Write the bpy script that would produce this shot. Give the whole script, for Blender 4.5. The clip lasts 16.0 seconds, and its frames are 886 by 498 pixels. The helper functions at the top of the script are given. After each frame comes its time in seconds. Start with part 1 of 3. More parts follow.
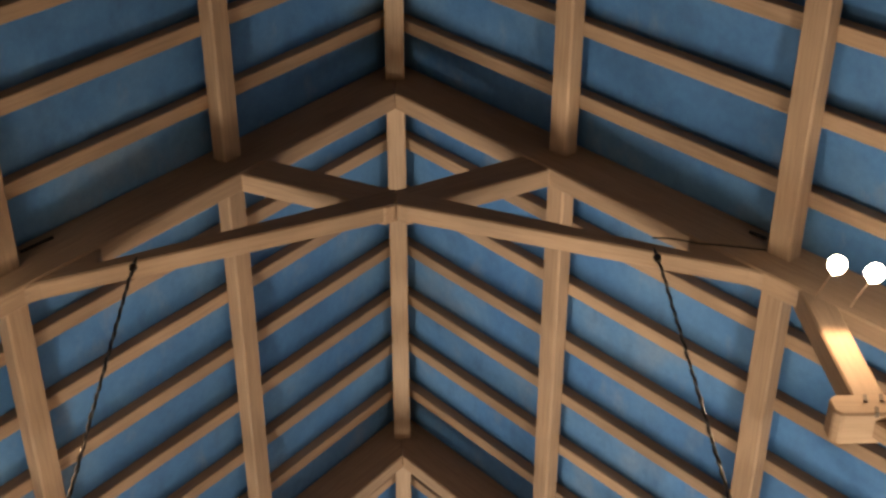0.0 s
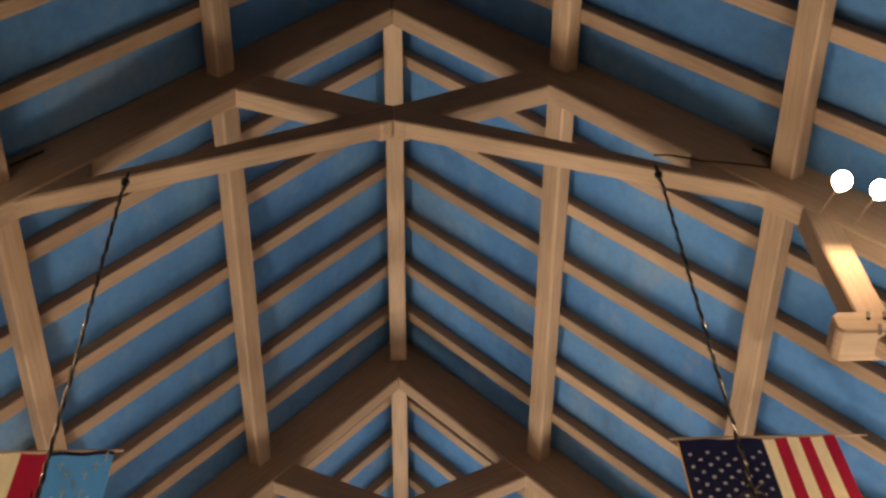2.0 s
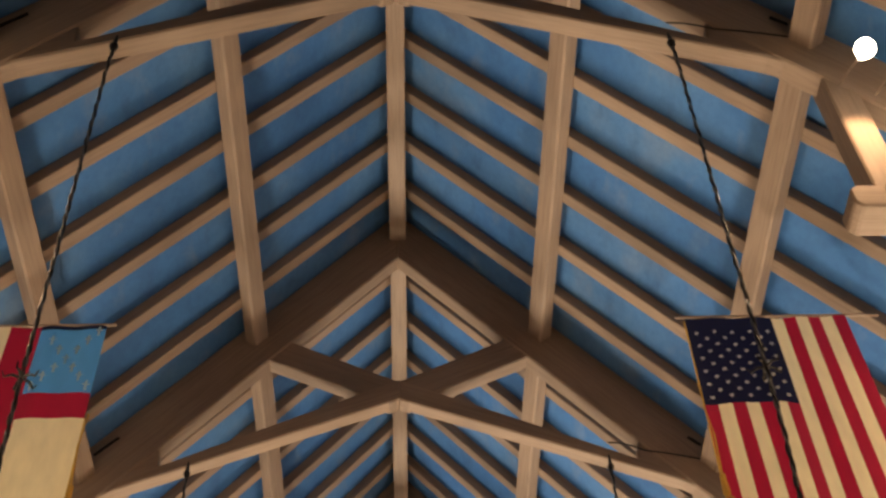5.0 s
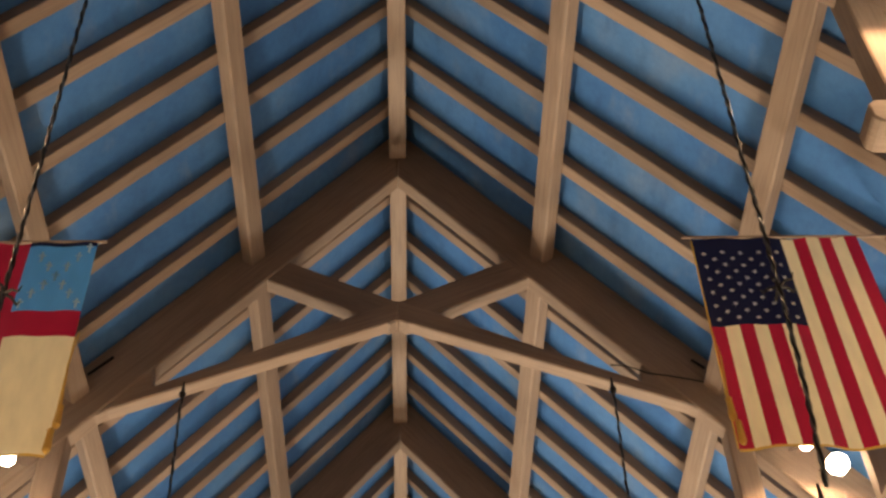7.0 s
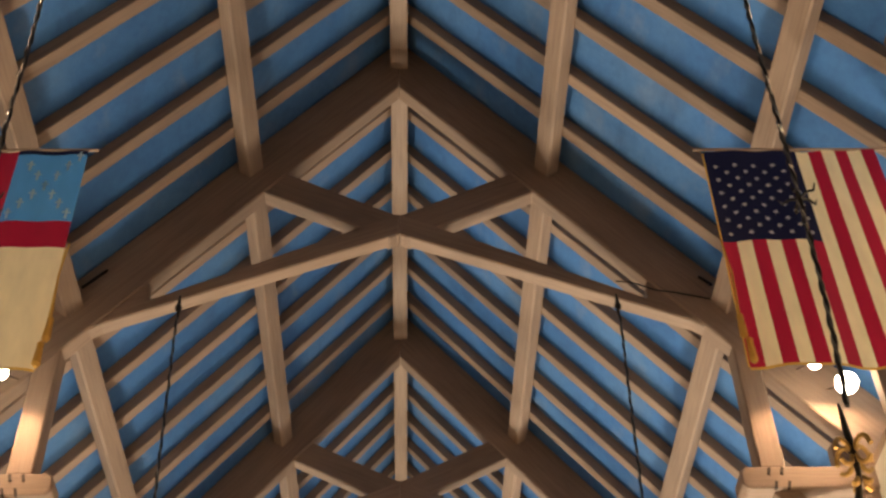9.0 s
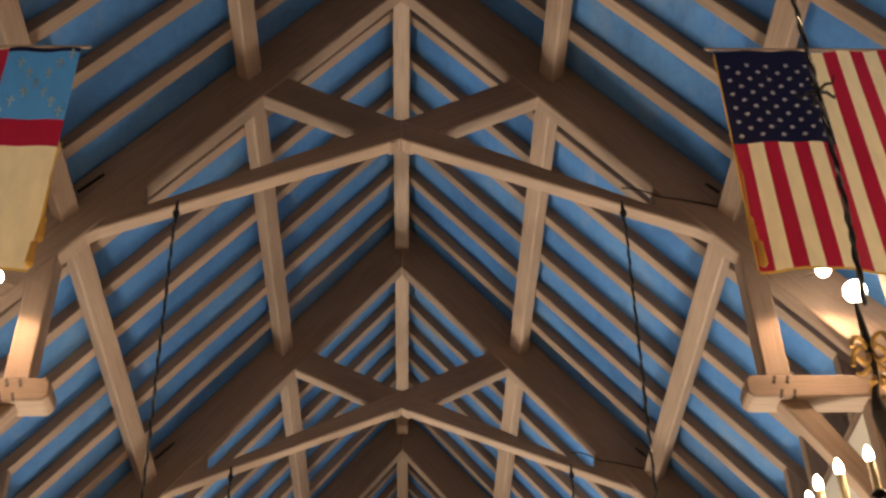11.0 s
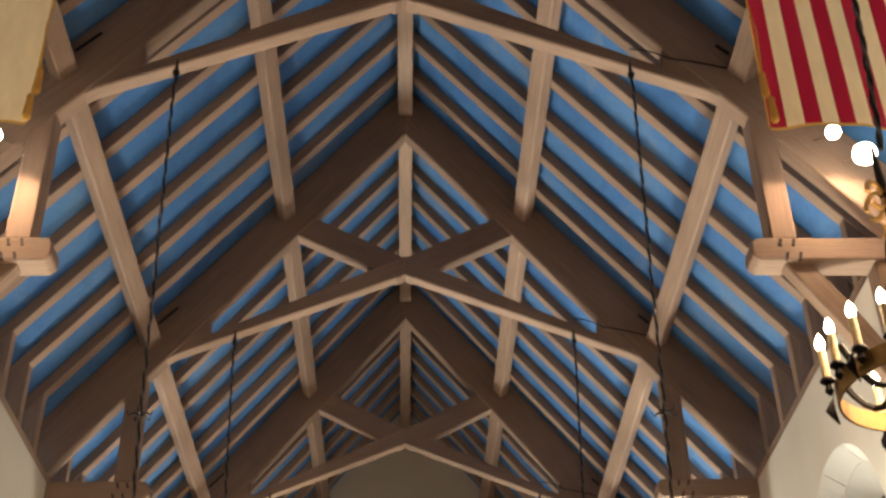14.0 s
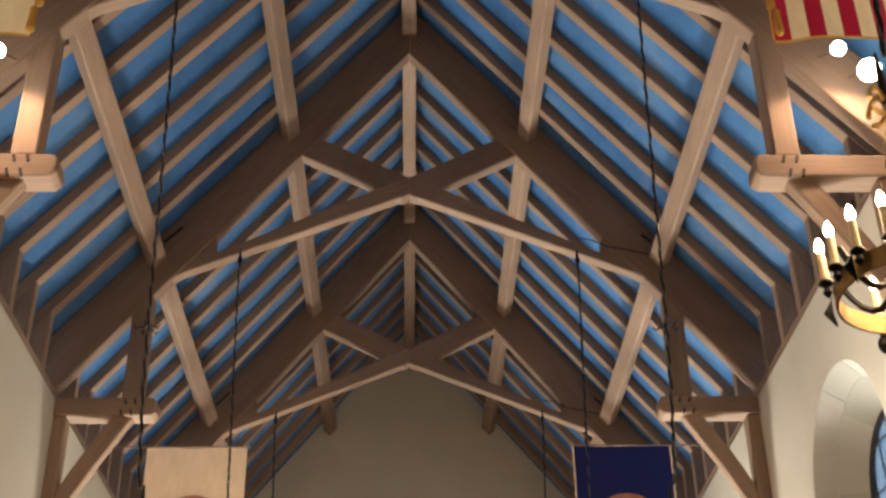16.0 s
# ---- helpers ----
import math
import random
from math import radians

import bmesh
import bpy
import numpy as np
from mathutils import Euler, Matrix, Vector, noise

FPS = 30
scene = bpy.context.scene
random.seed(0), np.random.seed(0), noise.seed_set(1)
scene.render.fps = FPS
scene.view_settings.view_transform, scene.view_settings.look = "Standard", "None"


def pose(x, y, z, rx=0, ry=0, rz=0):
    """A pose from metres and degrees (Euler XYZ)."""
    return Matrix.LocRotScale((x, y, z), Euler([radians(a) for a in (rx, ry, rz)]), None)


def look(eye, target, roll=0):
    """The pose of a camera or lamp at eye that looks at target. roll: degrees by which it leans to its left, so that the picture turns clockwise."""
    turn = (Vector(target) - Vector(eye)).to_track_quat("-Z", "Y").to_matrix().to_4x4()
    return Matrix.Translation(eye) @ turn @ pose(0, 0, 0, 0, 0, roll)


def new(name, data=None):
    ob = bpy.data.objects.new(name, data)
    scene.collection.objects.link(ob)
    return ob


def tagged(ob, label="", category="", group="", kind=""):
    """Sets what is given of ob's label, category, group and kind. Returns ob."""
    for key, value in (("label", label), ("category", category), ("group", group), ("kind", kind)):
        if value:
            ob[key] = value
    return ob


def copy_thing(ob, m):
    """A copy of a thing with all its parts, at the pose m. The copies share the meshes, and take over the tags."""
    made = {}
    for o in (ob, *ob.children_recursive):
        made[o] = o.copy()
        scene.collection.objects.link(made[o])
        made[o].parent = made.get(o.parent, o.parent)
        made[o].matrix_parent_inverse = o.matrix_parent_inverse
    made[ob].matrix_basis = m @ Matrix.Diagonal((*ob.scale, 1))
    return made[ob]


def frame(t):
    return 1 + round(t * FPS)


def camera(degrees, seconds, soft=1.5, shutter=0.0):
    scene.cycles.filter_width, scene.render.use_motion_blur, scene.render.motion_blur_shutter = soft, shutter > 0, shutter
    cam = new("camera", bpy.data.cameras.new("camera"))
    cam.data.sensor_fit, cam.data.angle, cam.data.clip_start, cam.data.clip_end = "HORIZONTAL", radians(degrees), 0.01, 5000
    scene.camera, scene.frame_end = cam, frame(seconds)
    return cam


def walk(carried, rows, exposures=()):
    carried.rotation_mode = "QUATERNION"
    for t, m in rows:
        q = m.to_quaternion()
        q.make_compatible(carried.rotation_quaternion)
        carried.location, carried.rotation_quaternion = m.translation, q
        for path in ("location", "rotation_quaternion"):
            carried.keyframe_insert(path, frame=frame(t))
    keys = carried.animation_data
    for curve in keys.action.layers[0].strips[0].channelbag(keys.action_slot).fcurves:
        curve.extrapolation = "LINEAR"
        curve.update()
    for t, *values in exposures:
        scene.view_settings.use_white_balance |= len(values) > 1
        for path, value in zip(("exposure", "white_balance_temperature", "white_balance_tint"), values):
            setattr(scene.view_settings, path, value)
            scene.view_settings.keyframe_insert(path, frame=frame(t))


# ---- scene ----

FOV = 38.33
cam = camera(FOV, 16.0, soft=2.7)

# seconds, x, y, z, pitch above the horizon, heading, lean
PATH = [
    (0, 0.041, 0.012, 1.598, 59.03, -3.49, -4.04),
    (0.5, 0.037, 0.048, 1.599, 58.28, -3.50, -3.98),
    (1, 0.033, 0.084, 1.607, 57.51, -3.51, -3.92),
    (1.5, 0.030, 0.121, 1.628, 56.72, -3.50, -3.85),
    (2, 0.029, 0.158, 1.658, 55.91, -3.48, -3.78),
    (2.5, 0.030, 0.197, 1.692, 55.09, -3.45, -3.70),
    (3, 0.026, 0.236, 1.723, 54.26, -3.41, -3.60),
    (3.5, 0.021, 0.277, 1.747, 53.43, -3.36, -3.49),
    (4, 0.010, 0.319, 1.771, 52.60, -3.29, -3.36),
    (6.5, 0.025, 0.540, 1.926, 48.40, -2.86, -2.62),
    (7, 0.026, 0.588, 1.975, 47.52, -2.79, -2.48),
    (7.5, 0.025, 0.638, 2.018, 46.61, -2.73, -2.34),
    (8, 0.024, 0.689, 2.061, 45.68, -2.68, -2.20),
    (8.5, 0.022, 0.739, 2.102, 44.75, -2.62, -2.08),
    (11, 0.021, 0.975, 2.190, 40.10, -2.31, -1.54),
    (11.5, 0.023, 1.015, 2.190, 39.16, -2.25, -1.44),
    (12, 0.024, 1.048, 2.186, 38.22, -2.19, -1.36),
    (12.5, 0.023, 1.074, 2.183, 37.29, -2.14, -1.28),
    (13, 0.021, 1.093, 2.179, 36.37, -2.09, -1.21),
    (13.5, 0.018, 1.106, 2.171, 35.47, -2.04, -1.15),
    (14, 0.013, 1.113, 2.159, 34.58, -2.00, -1.10),
    (14.5, 0.009, 1.116, 2.144, 33.73, -1.94, -1.05),
    (15, 0.008, 1.116, 2.126, 32.90, -1.88, -1.00),
    (15.5, 0.008, 1.115, 2.104, 32.08, -1.80, -0.96),
    (16, 0.012, 1.114, 2.081, 31.26, -1.72, -0.91),
]


def aim(x, y, z, pitch, heading, lean):
    a, h = radians(pitch), radians(heading)
    way = Vector((-math.sin(h) * math.cos(a), math.cos(h) * math.cos(a), math.sin(a)))
    eye = Vector((x, y, z))
    return look(eye, eye + way, lean)


walk(cam, [(r[0], aim(*r[1:])) for r in PATH], exposures=[(0.0, 0.38, 6900, 10), (4.0, 0.24, 6700, 10), (8.0, 0.12, 6500, 10), (16.0, 0.06, 6050, 10)])

# ---- light: dusk outside, chandeliers and flood bulbs inside, plus added upward fill ----
world = bpy.data.worlds.new("dusk")
scene.world = world
world.use_nodes = True
wn = world.node_tree.nodes
sky = wn.new("ShaderNodeTexSky")
sky.sky_type, sky.sun_disc = "NISHITA", False
sky.sun_elevation, sky.sun_rotation = radians(12), radians(200)
world.node_tree.links.new(sky.outputs[0], wn["Background"].inputs[0])
wn["Background"].inputs[1].default_value = 0.05

# strength of the added fill from below, which has no fixture
FILL_WATTS = 740.0
AROUND_WATTS = 44.0
FLOOD_WATTS = 60.0
WARM = (1.0, 0.65, 0.36)
PALE = (1.0, 0.83, 0.64)

# ---- measures ----
TRUSS_Y = [4.30, 8.155, 12.06, 16.00]
BAY = 3.905
GABLE_Y, BACK_Y = 19.95, -4.0
WALL_X, WALL_TOP = 3.29, 7.09
SLOPE = 1.227
ARRIS, PURLIN_FACE, RAFTER_FACE, DECK = 11.262, 11.59, 11.80, 11.97
ANGLE = math.atan(SLOPE)


# ---- materials ----
def node_material(name):
    m = bpy.data.materials.new(name)
    m.use_nodes = True
    t = m.node_tree
    return m, t.nodes, t.links, t.nodes["Principled BSDF"]


def ramp(nodes, links, fac, stops):
    r = nodes.new("ShaderNodeValToRGB")
    el = r.color_ramp.elements
    while len(el) < len(stops):
        el.new(0.5)
    for e, (p, c) in zip(el, stops):
        e.position, e.color = p, (*c, 1)
    links.new(fac, r.inputs[0])
    return r.outputs[0]


def noise_node(nodes, links, coord, scale, detail=4.0, stretch=(1, 1, 1), rough=0.55):
    mp = nodes.new("ShaderNodeMapping")
    mp.inputs["Scale"].default_value = stretch
    links.new(coord, mp.inputs[0])
    n = nodes.new("ShaderNodeTexNoise")
    n.inputs["Scale"].default_value, n.inputs["Detail"].default_value = scale, detail
    n.inputs["Roughness"].default_value = rough
    links.new(mp.outputs[0], n.inputs["Vector"])
    return n.outputs["Fac"]


def mix(nodes, links, fac, a, b, mode="MIX"):
    n = nodes.new("ShaderNodeMix")
    n.data_type, n.blend_type = "RGBA", mode
    for value, slot in ((fac, 0), (a, 6), (b, 7)):
        if hasattr(value, "is_output"):
            links.new(value, n.inputs[slot])
        elif slot == 0:
            n.inputs[0].default_value = value
        else:
            n.inputs[slot].default_value = (*value, 1)
    return n.outputs[2]


def bump(nodes, links, bsdf, height, strength, distance=0.01):
    b = nodes.new("ShaderNodeBump")
    b.inputs["Strength"].default_value, b.inputs["Distance"].default_value = strength, distance
    links.new(height, b.inputs["Height"])
    links.new(b.outputs[0], bsdf.inputs["Normal"])


def timber_material(name, light, mid, dark):
    m, n, l, b = node_material(name)
    co = n.new("ShaderNodeTexCoord").outputs["Object"]
    rnd = n.new("ShaderNodeObjectInfo").outputs["Random"]
    shift = n.new("ShaderNodeVectorMath")
    shift.operation = "ADD"
    comb = n.new("ShaderNodeCombineXYZ")
    mul = n.new("ShaderNodeMath")
    mul.operation = "MULTIPLY"
    mul.inputs[1].default_value = 37.0
    l.new(rnd, mul.inputs[0])
    for k in range(3):
        l.new(mul.outputs[0], comb.inputs[k])
    l.new(co, shift.inputs[0])
    l.new(comb.outputs[0], shift.inputs[1])
    grain = noise_node(n, l, shift.outputs[0], 9.0, 6.0, (0.25, 5.0, 5.0), 0.65)
    broad = noise_node(n, l, shift.outputs[0], 1.3, 4.0, (0.6, 1.5, 1.5))
    c = ramp(n, l, grain, [(0.3, dark), (0.5, mid), (0.72, light)])
    tone = ramp(n, l, broad, [(0.3, (0.72, 0.70, 0.68)), (0.7, (1.08, 1.06, 1.04))])
    c = mix(n, l, 1.0, c, tone, "MULTIPLY")
    vary = ramp(n, l, rnd, [(0.0, (0.86, 0.85, 0.84)), (1.0, (1.08, 1.06, 1.04))])
    c = mix(n, l, 1.0, c, vary, "MULTIPLY")
    l.new(c, b.inputs["Base Color"])
    b.inputs["Roughness"].default_value = 0.72
    bump(n, l, b, grain, 0.2, 0.005)
    return m


TIMBER = timber_material("limed_timber", (0.345, 0.247, 0.185), (0.305, 0.214, 0.158), (0.245, 0.166, 0.120))


def painted_deck():
    m, n, l, b = node_material("blue_painted_boards")
    co = n.new("ShaderNodeTexCoord").outputs["Object"]
    broad = noise_node(n, l, co, 0.9, 5.0)
    fine = noise_node(n, l, co, 14.0, 6.0, (1, 1, 1), 0.7)
    c = ramp(n, l, broad, [(0.28, (0.030, 0.108, 0.275)), (0.45, (0.044, 0.150, 0.375)), (0.60, (0.070, 0.185, 0.40)), (0.74, (0.125, 0.205, 0.345))])
    # chalky scuffs and damp stains at a hand's breadth
    patchy = noise_node(n, l, co, 3.1, 6.0, (1.0, 0.55, 1.0), 0.62)
    c = mix(n, l, ramp(n, l, patchy, [(0.56, (0.0, 0.0, 0.0)), (0.72, (0.5, 0.5, 0.5))]), c, (0.155, 0.215, 0.315))
    c = mix(n, l, ramp(n, l, patchy, [(0.30, (0.45, 0.45, 0.45)), (0.44, (0.0, 0.0, 0.0))]), c, (0.030, 0.085, 0.20))
    worn = ramp(n, l, fine, [(0.35, (0.86, 0.88, 0.9)), (0.7, (1.1, 1.08, 1.06))])
    l.new(mix(n, l, 1.0, c, worn, "MULTIPLY"), b.inputs["Base Color"])
    b.inputs["Roughness"].default_value = 0.8
    bump(n, l, b, fine, 0.2, 0.004)
    return m


BLUE = painted_deck()


def plaster_material(name, a, c2):
    m, n, l, b = node_material(name)
    co = n.new("ShaderNodeTexCoord").outputs["Object"]
    broad = noise_node(n, l, co, 0.7, 5.0)
    fine = noise_node(n, l, co, 22.0, 5.0)
    c = ramp(n, l, broad, [(0.3, a), (0.7, c2)])
    each = ramp(n, l, n.new("ShaderNodeObjectInfo").outputs["Random"], [(0.0, (0.78, 0.78, 0.77)), (1.0, (1.02, 1.01, 1.0))])
    tint = n.new("ShaderNodeMix")
    tint.data_type, tint.blend_type = "RGBA", "MULTIPLY"
    tint.inputs[0].default_value = 1.0
    l.new(c, tint.inputs[6])
    l.new(each, tint.inputs[7])
    l.new(tint.outputs[2], b.inputs["Base Color"])
    b.inputs["Roughness"].default_value = 0.9
    bump(n, l, b, fine, 0.25, 0.006)
    return m


PLASTER = plaster_material("cream_plaster", (0.62, 0.58, 0.50), (0.72, 0.68, 0.60))
STONE = plaster_material("window_stone", (0.44, 0.43, 0.395), (0.54, 0.53, 0.49))
FLOOR = timber_material("floor_boards", (0.22, 0.14, 0.09), (0.16, 0.10, 0.06), (0.10, 0.06, 0.04))


def plain(name, color, rough=0.6, metal=0.0, emit=None, power=0.0, speck=0.15):
    m, n, l, b = node_material(name)
    co = n.new("ShaderNodeTexCoord").outputs["Object"]
    f = noise_node(n, l, co, 30.0, 4.0)
    lo, hi = [tuple(min(1, v * s) for v in color) for s in (1 - speck, 1 + speck)]
    l.new(ramp(n, l, f, [(0.3, lo), (0.7, hi)]), b.inputs["Base Color"])
    b.inputs["Roughness"].default_value, b.inputs["Metallic"].default_value = rough, metal
    if emit:
        b.inputs["Emission Color"].default_value = (*emit, 1)
        b.inputs["Emission Strength"].default_value = power
    return m


IRON = plain("black_iron", (0.018, 0.016, 0.015), 0.45, 0.7)
CORD = plain("steel_flex", (0.14, 0.135, 0.13), 0.35, 0.9)
GILT = plain("gilt_brass", (0.30, 0.19, 0.06), 0.5, 0.6)
IVORY = plain("ivory_candle_sleeve", (0.72, 0.55, 0.30), 0.5)
BULB = plain("lit_bulb", (1, 0.9, 0.75), 0.3, 0, (1.0, 0.80, 0.52), 40.0)
FLOOD = plain("lit_flood_bulb", (1, 0.9, 0.75), 0.3, 0, (1.0, 0.84, 0.60), 28.0)
PEG = plain("dark_oak_peg", (0.05, 0.03, 0.02), 0.7)
LEAD = plain("window_lead", (0.02, 0.02, 0.022), 0.5, 0.3)


def cloth(name, color, sheen=0.12, through_light=0.35):
    m, n, l, b = node_material(name)
    co = n.new("ShaderNodeTexCoord").outputs["Object"]
    f = noise_node(n, l, co, 4.0, 4.0, (3, 1, 1))
    w = noise_node(n, l, co, 220.0, 2.0)
    lo, hi = tuple(v * 0.85 for v in color), tuple(min(1, v * 1.08) for v in color)
    l.new(ramp(n, l, f, [(0.3, lo), (0.7, hi)]), b.inputs["Base Color"])
    b.inputs["Roughness"].default_value = 0.75
    b.inputs["Sheen Weight"].default_value = sheen
    bump(n, l, b, w, 0.2, 0.002)
    thin, both = n.new("ShaderNodeBsdfTranslucent"), n.new("ShaderNodeMixShader")
    thin.inputs[0].default_value = (*color, 1)
    both.inputs[0].default_value = through_light
    l.new(b.outputs[0], both.inputs[1])
    l.new(thin.outputs[0], both.inputs[2])
    l.new(both.outputs[0], n["Material Output"].inputs[0])
    return m


RED, CREAM, NAVY = cloth("red_cloth", (0.38, 0.003, 0.035)), cloth("cream_cloth", (0.82, 0.68, 0.44)), cloth("navy_cloth", (0.004, 0.006, 0.036), 0.04)
SKYBLUE, GOLD, DEEP = cloth("light_blue_cloth", (0.08, 0.31, 0.70)), cloth("gold_fringe", (0.62, 0.36, 0.06)), cloth("deep_blue_cloth", (0.003, 0.006, 0.062), 0.03)
PALEBLUE = cloth("faded_white_cloth", (0.50, 0.66, 0.78), 0.0, 0.0)
WHITE, TAN, PINK = cloth("white_cloth", (0.80, 0.78, 0.74), 0.0, 0.0), cloth("tan_cloth", (0.80, 0.58, 0.39)), cloth("pale_red_cloth", (0.50, 0.22, 0.13))


# ---- mesh helpers ----
def mesh_of(name, bm, material):
    bmesh.ops.recalc_face_normals(bm, faces=bm.faces)
    me = bpy.data.meshes.new(name)
    bm.to_mesh(me)
    bm.free()
    for mt in material if isinstance(material, (list, tuple)) else (material,):
        me.materials.append(mt)
    return me


def part(name, bm, material, parent=None, label="", m=None):
    ob = new(name, mesh_of(name, bm, material))
    if m is not None:
        ob.matrix_basis = m
    if parent is not None:
        ob.parent = parent
    if label:
        ob["label"] = label
    return ob


def thing(name, label, category, group="", kind="", at=None):
    e = new(name)
    if at is not None:
        e.matrix_basis = at
    return tagged(e, label, category, group, kind)


def box(bm, x0, x1, y0, y1, z0, z1):
    v = [bm.verts.new(p) for p in ((x0, y0, z0), (x1, y0, z0), (x1, y1, z0), (x0, y1, z0), (x0, y0, z1), (x1, y0, z1), (x1, y1, z1), (x0, y1, z1))]
    for f in ((0, 3, 2, 1), (4, 5, 6, 7), (0, 1, 5, 4), (1, 2, 6, 5), (2, 3, 7, 6), (3, 0, 4, 7)):
        bm.faces.new([v[i] for i in f])


def hewn(bm, amount=0.004, scale=2.2, seed=0.0):
    for v in bm.verts:
        v.co += noise.noise_vector(v.co * scale + Vector((seed, seed * 2, 0))) * amount


def timber(length, depth, width, seed=0.0, cuts=5, bevel=0.009):
    """A sawn timber along +x, from its middle line."""
    bm = bmesh.new()
    box(bm, 0, length, -width / 2, width / 2, -depth / 2, depth / 2)
    long_edges = [e for e in bm.edges if abs(e.verts[0].co.x - e.verts[1].co.x) > length / 2]
    bmesh.ops.subdivide_edges(bm, edges=long_edges, cuts=cuts, use_grid_fill=True)
    sharp = [e for e in bm.edges if len(e.link_faces) == 2 and e.calc_face_angle() > 0.5]
    bmesh.ops.bevel(bm, geom=sharp, offset=bevel, segments=1, affect="EDGES", clamp_overlap=True)
    hewn(bm, 0.004, 1.7, seed)
    return bm


def slab(points, y0, y1, along, bevel=0.009, seed=0.0):
    """A timber sawn to an outline in the x-z plane. Returns the mesh in its own frame, whose x runs along the grain, and that frame."""
    ox, oz = points[0]
    ca, sa = math.cos(along), math.sin(along)
    bm = bmesh.new()
    ring = []
    for x, z in points:
        dx, dz = x - ox, z - oz
        ring.append((ca * dx + sa * dz, -sa * dx + ca * dz))
    a = [bm.verts.new((u, y0, w)) for u, w in ring]
    b = [bm.verts.new((u, y1, w)) for u, w in ring]
    bm.faces.new(a)
    bm.faces.new(list(reversed(b)))
    for i in range(len(a)):
        j = (i + 1) % len(a)
        bm.faces.new((a[j], a[i], b[i], b[j]))
    bmesh.ops.recalc_face_normals(bm, faces=bm.faces)
    sharp = [e for e in bm.edges if e.calc_face_angle(0) > 0.5]
    bmesh.ops.bevel(bm, geom=sharp, offset=bevel, segments=1, affect="EDGES", clamp_overlap=True)
    hewn(bm, 0.003, 1.7, seed)
    return bm, Matrix.Translation((ox, 0, oz)) @ Matrix.Rotation(-along, 4, "Y")


def tube(bm, points, radius, sides=8, closed=False):
    rings = []
    n = len(points)
    for i, p in enumerate(points):
        p = Vector(p)
        if closed:
            d = Vector(points[(i + 1) % n]) - Vector(points[i - 1])
        else:
            d = Vector(points[min(i + 1, n - 1)]) - Vector(points[max(i - 1, 0)])
        q = d.to_track_quat("Z", "Y")
        r = radius[i] if isinstance(radius, (list, tuple)) else radius
        rings.append([bm.verts.new(p + q @ Vector((r * math.cos(2 * math.pi * k / sides), r * math.sin(2 * math.pi * k / sides), 0))) for k in range(sides)])
    for i in range(n if closed else n - 1):
        a, b = rings[i], rings[(i + 1) % n]
        for k in range(sides):
            bm.faces.new((a[k], a[(k + 1) % sides], b[(k + 1) % sides], b[k]))
    if not closed:
        bm.faces.new(list(reversed(rings[0])))
        bm.faces.new(rings[-1])


def lathe(bm, profile, sides=16, at=(0, 0, 0)):
    rings = []
    for r, z in profile:
        rings.append([bm.verts.new((at[0] + r * math.cos(2 * math.pi * k / sides), at[1] + r * math.sin(2 * math.pi * k / sides), at[2] + z)) for k in range(sides)])
    for a, b in zip(rings, rings[1:]):
        for k in range(sides):
            bm.faces.new((a[k], a[(k + 1) % sides], b[(k + 1) % sides], b[k]))
    bm.faces.new(list(reversed(rings[0])))
    bm.faces.new(rings[-1])


def roof_z(offset, x):
    return offset - SLOPE * abs(x)


# ---- shell ----
def shell():
    bm = bmesh.new()
    box(bm, -WALL_X - 0.5, WALL_X + 0.5, BACK_Y - 0.4, GABLE_Y + 0.4, -0.2, 0.0)
    tagged(part("floor", bm, FLOOR), "dark wooden floor of the hall", "floor", kind="structure")
    for name, y0, y1 in (("wall_north", GABLE_Y, GABLE_Y + 0.4), ("wall_south", BACK_Y - 0.4, BACK_Y)):
        bm = bmesh.new()
        w = WALL_X + 0.5
        pts = [(-w, 0.0), (w, 0.0), (w, roof_z(DECK + 0.1, w)), (0, DECK + 0.1), (-w, roof_z(DECK + 0.1, w))]
        a = [bm.verts.new((x, y0, z)) for x, z in pts]
        b = [bm.verts.new((x, y1, z)) for x, z in pts]
        bm.faces.new(a), bm.faces.new(list(reversed(b)))
        for i in range(5):
            bm.faces.new((a[i], b[i], b[(i + 1) % 5], a[(i + 1) % 5]))
        tagged(part(name, bm, PLASTER), "plain cream plastered gable wall under the roof", "wall", kind="structure")
    bm = bmesh.new()
    for s in (-1, 1):
        w = WALL_X + 0.5
        pts = [(0, DECK), (s * w, roof_z(DECK, w)), (s * w, roof_z(DECK, w) + 0.12), (0, DECK + 0.12)]
        a = [bm.verts.new((x, BACK_Y - 0.4, z)) for x, z in pts]
        b = [bm.verts.new((x, GABLE_Y + 0.4, z)) for x, z in pts]
        bm.faces.new(a), bm.faces.new(b)
        for i in range(4):
            bm.faces.new((a[i], a[(i + 1) % 4], b[(i + 1) % 4], b[i]))
    tagged(part("ceiling", bm, BLUE), "steep blue painted roof boarding behind the rafters", "ceiling", kind="structure")


shell()

# ---- side walls with arched windows ----
WIN_Y, WIN_HALF, WIN_SPRING, WIN_TOP, WIN_SILL = 10.05, 0.90, 5.45, 6.40, 3.2
REVEAL = [(0.0, WIN_HALF), (0.16, WIN_HALF - 0.12), (0.40, WIN_HALF - 0.34)]


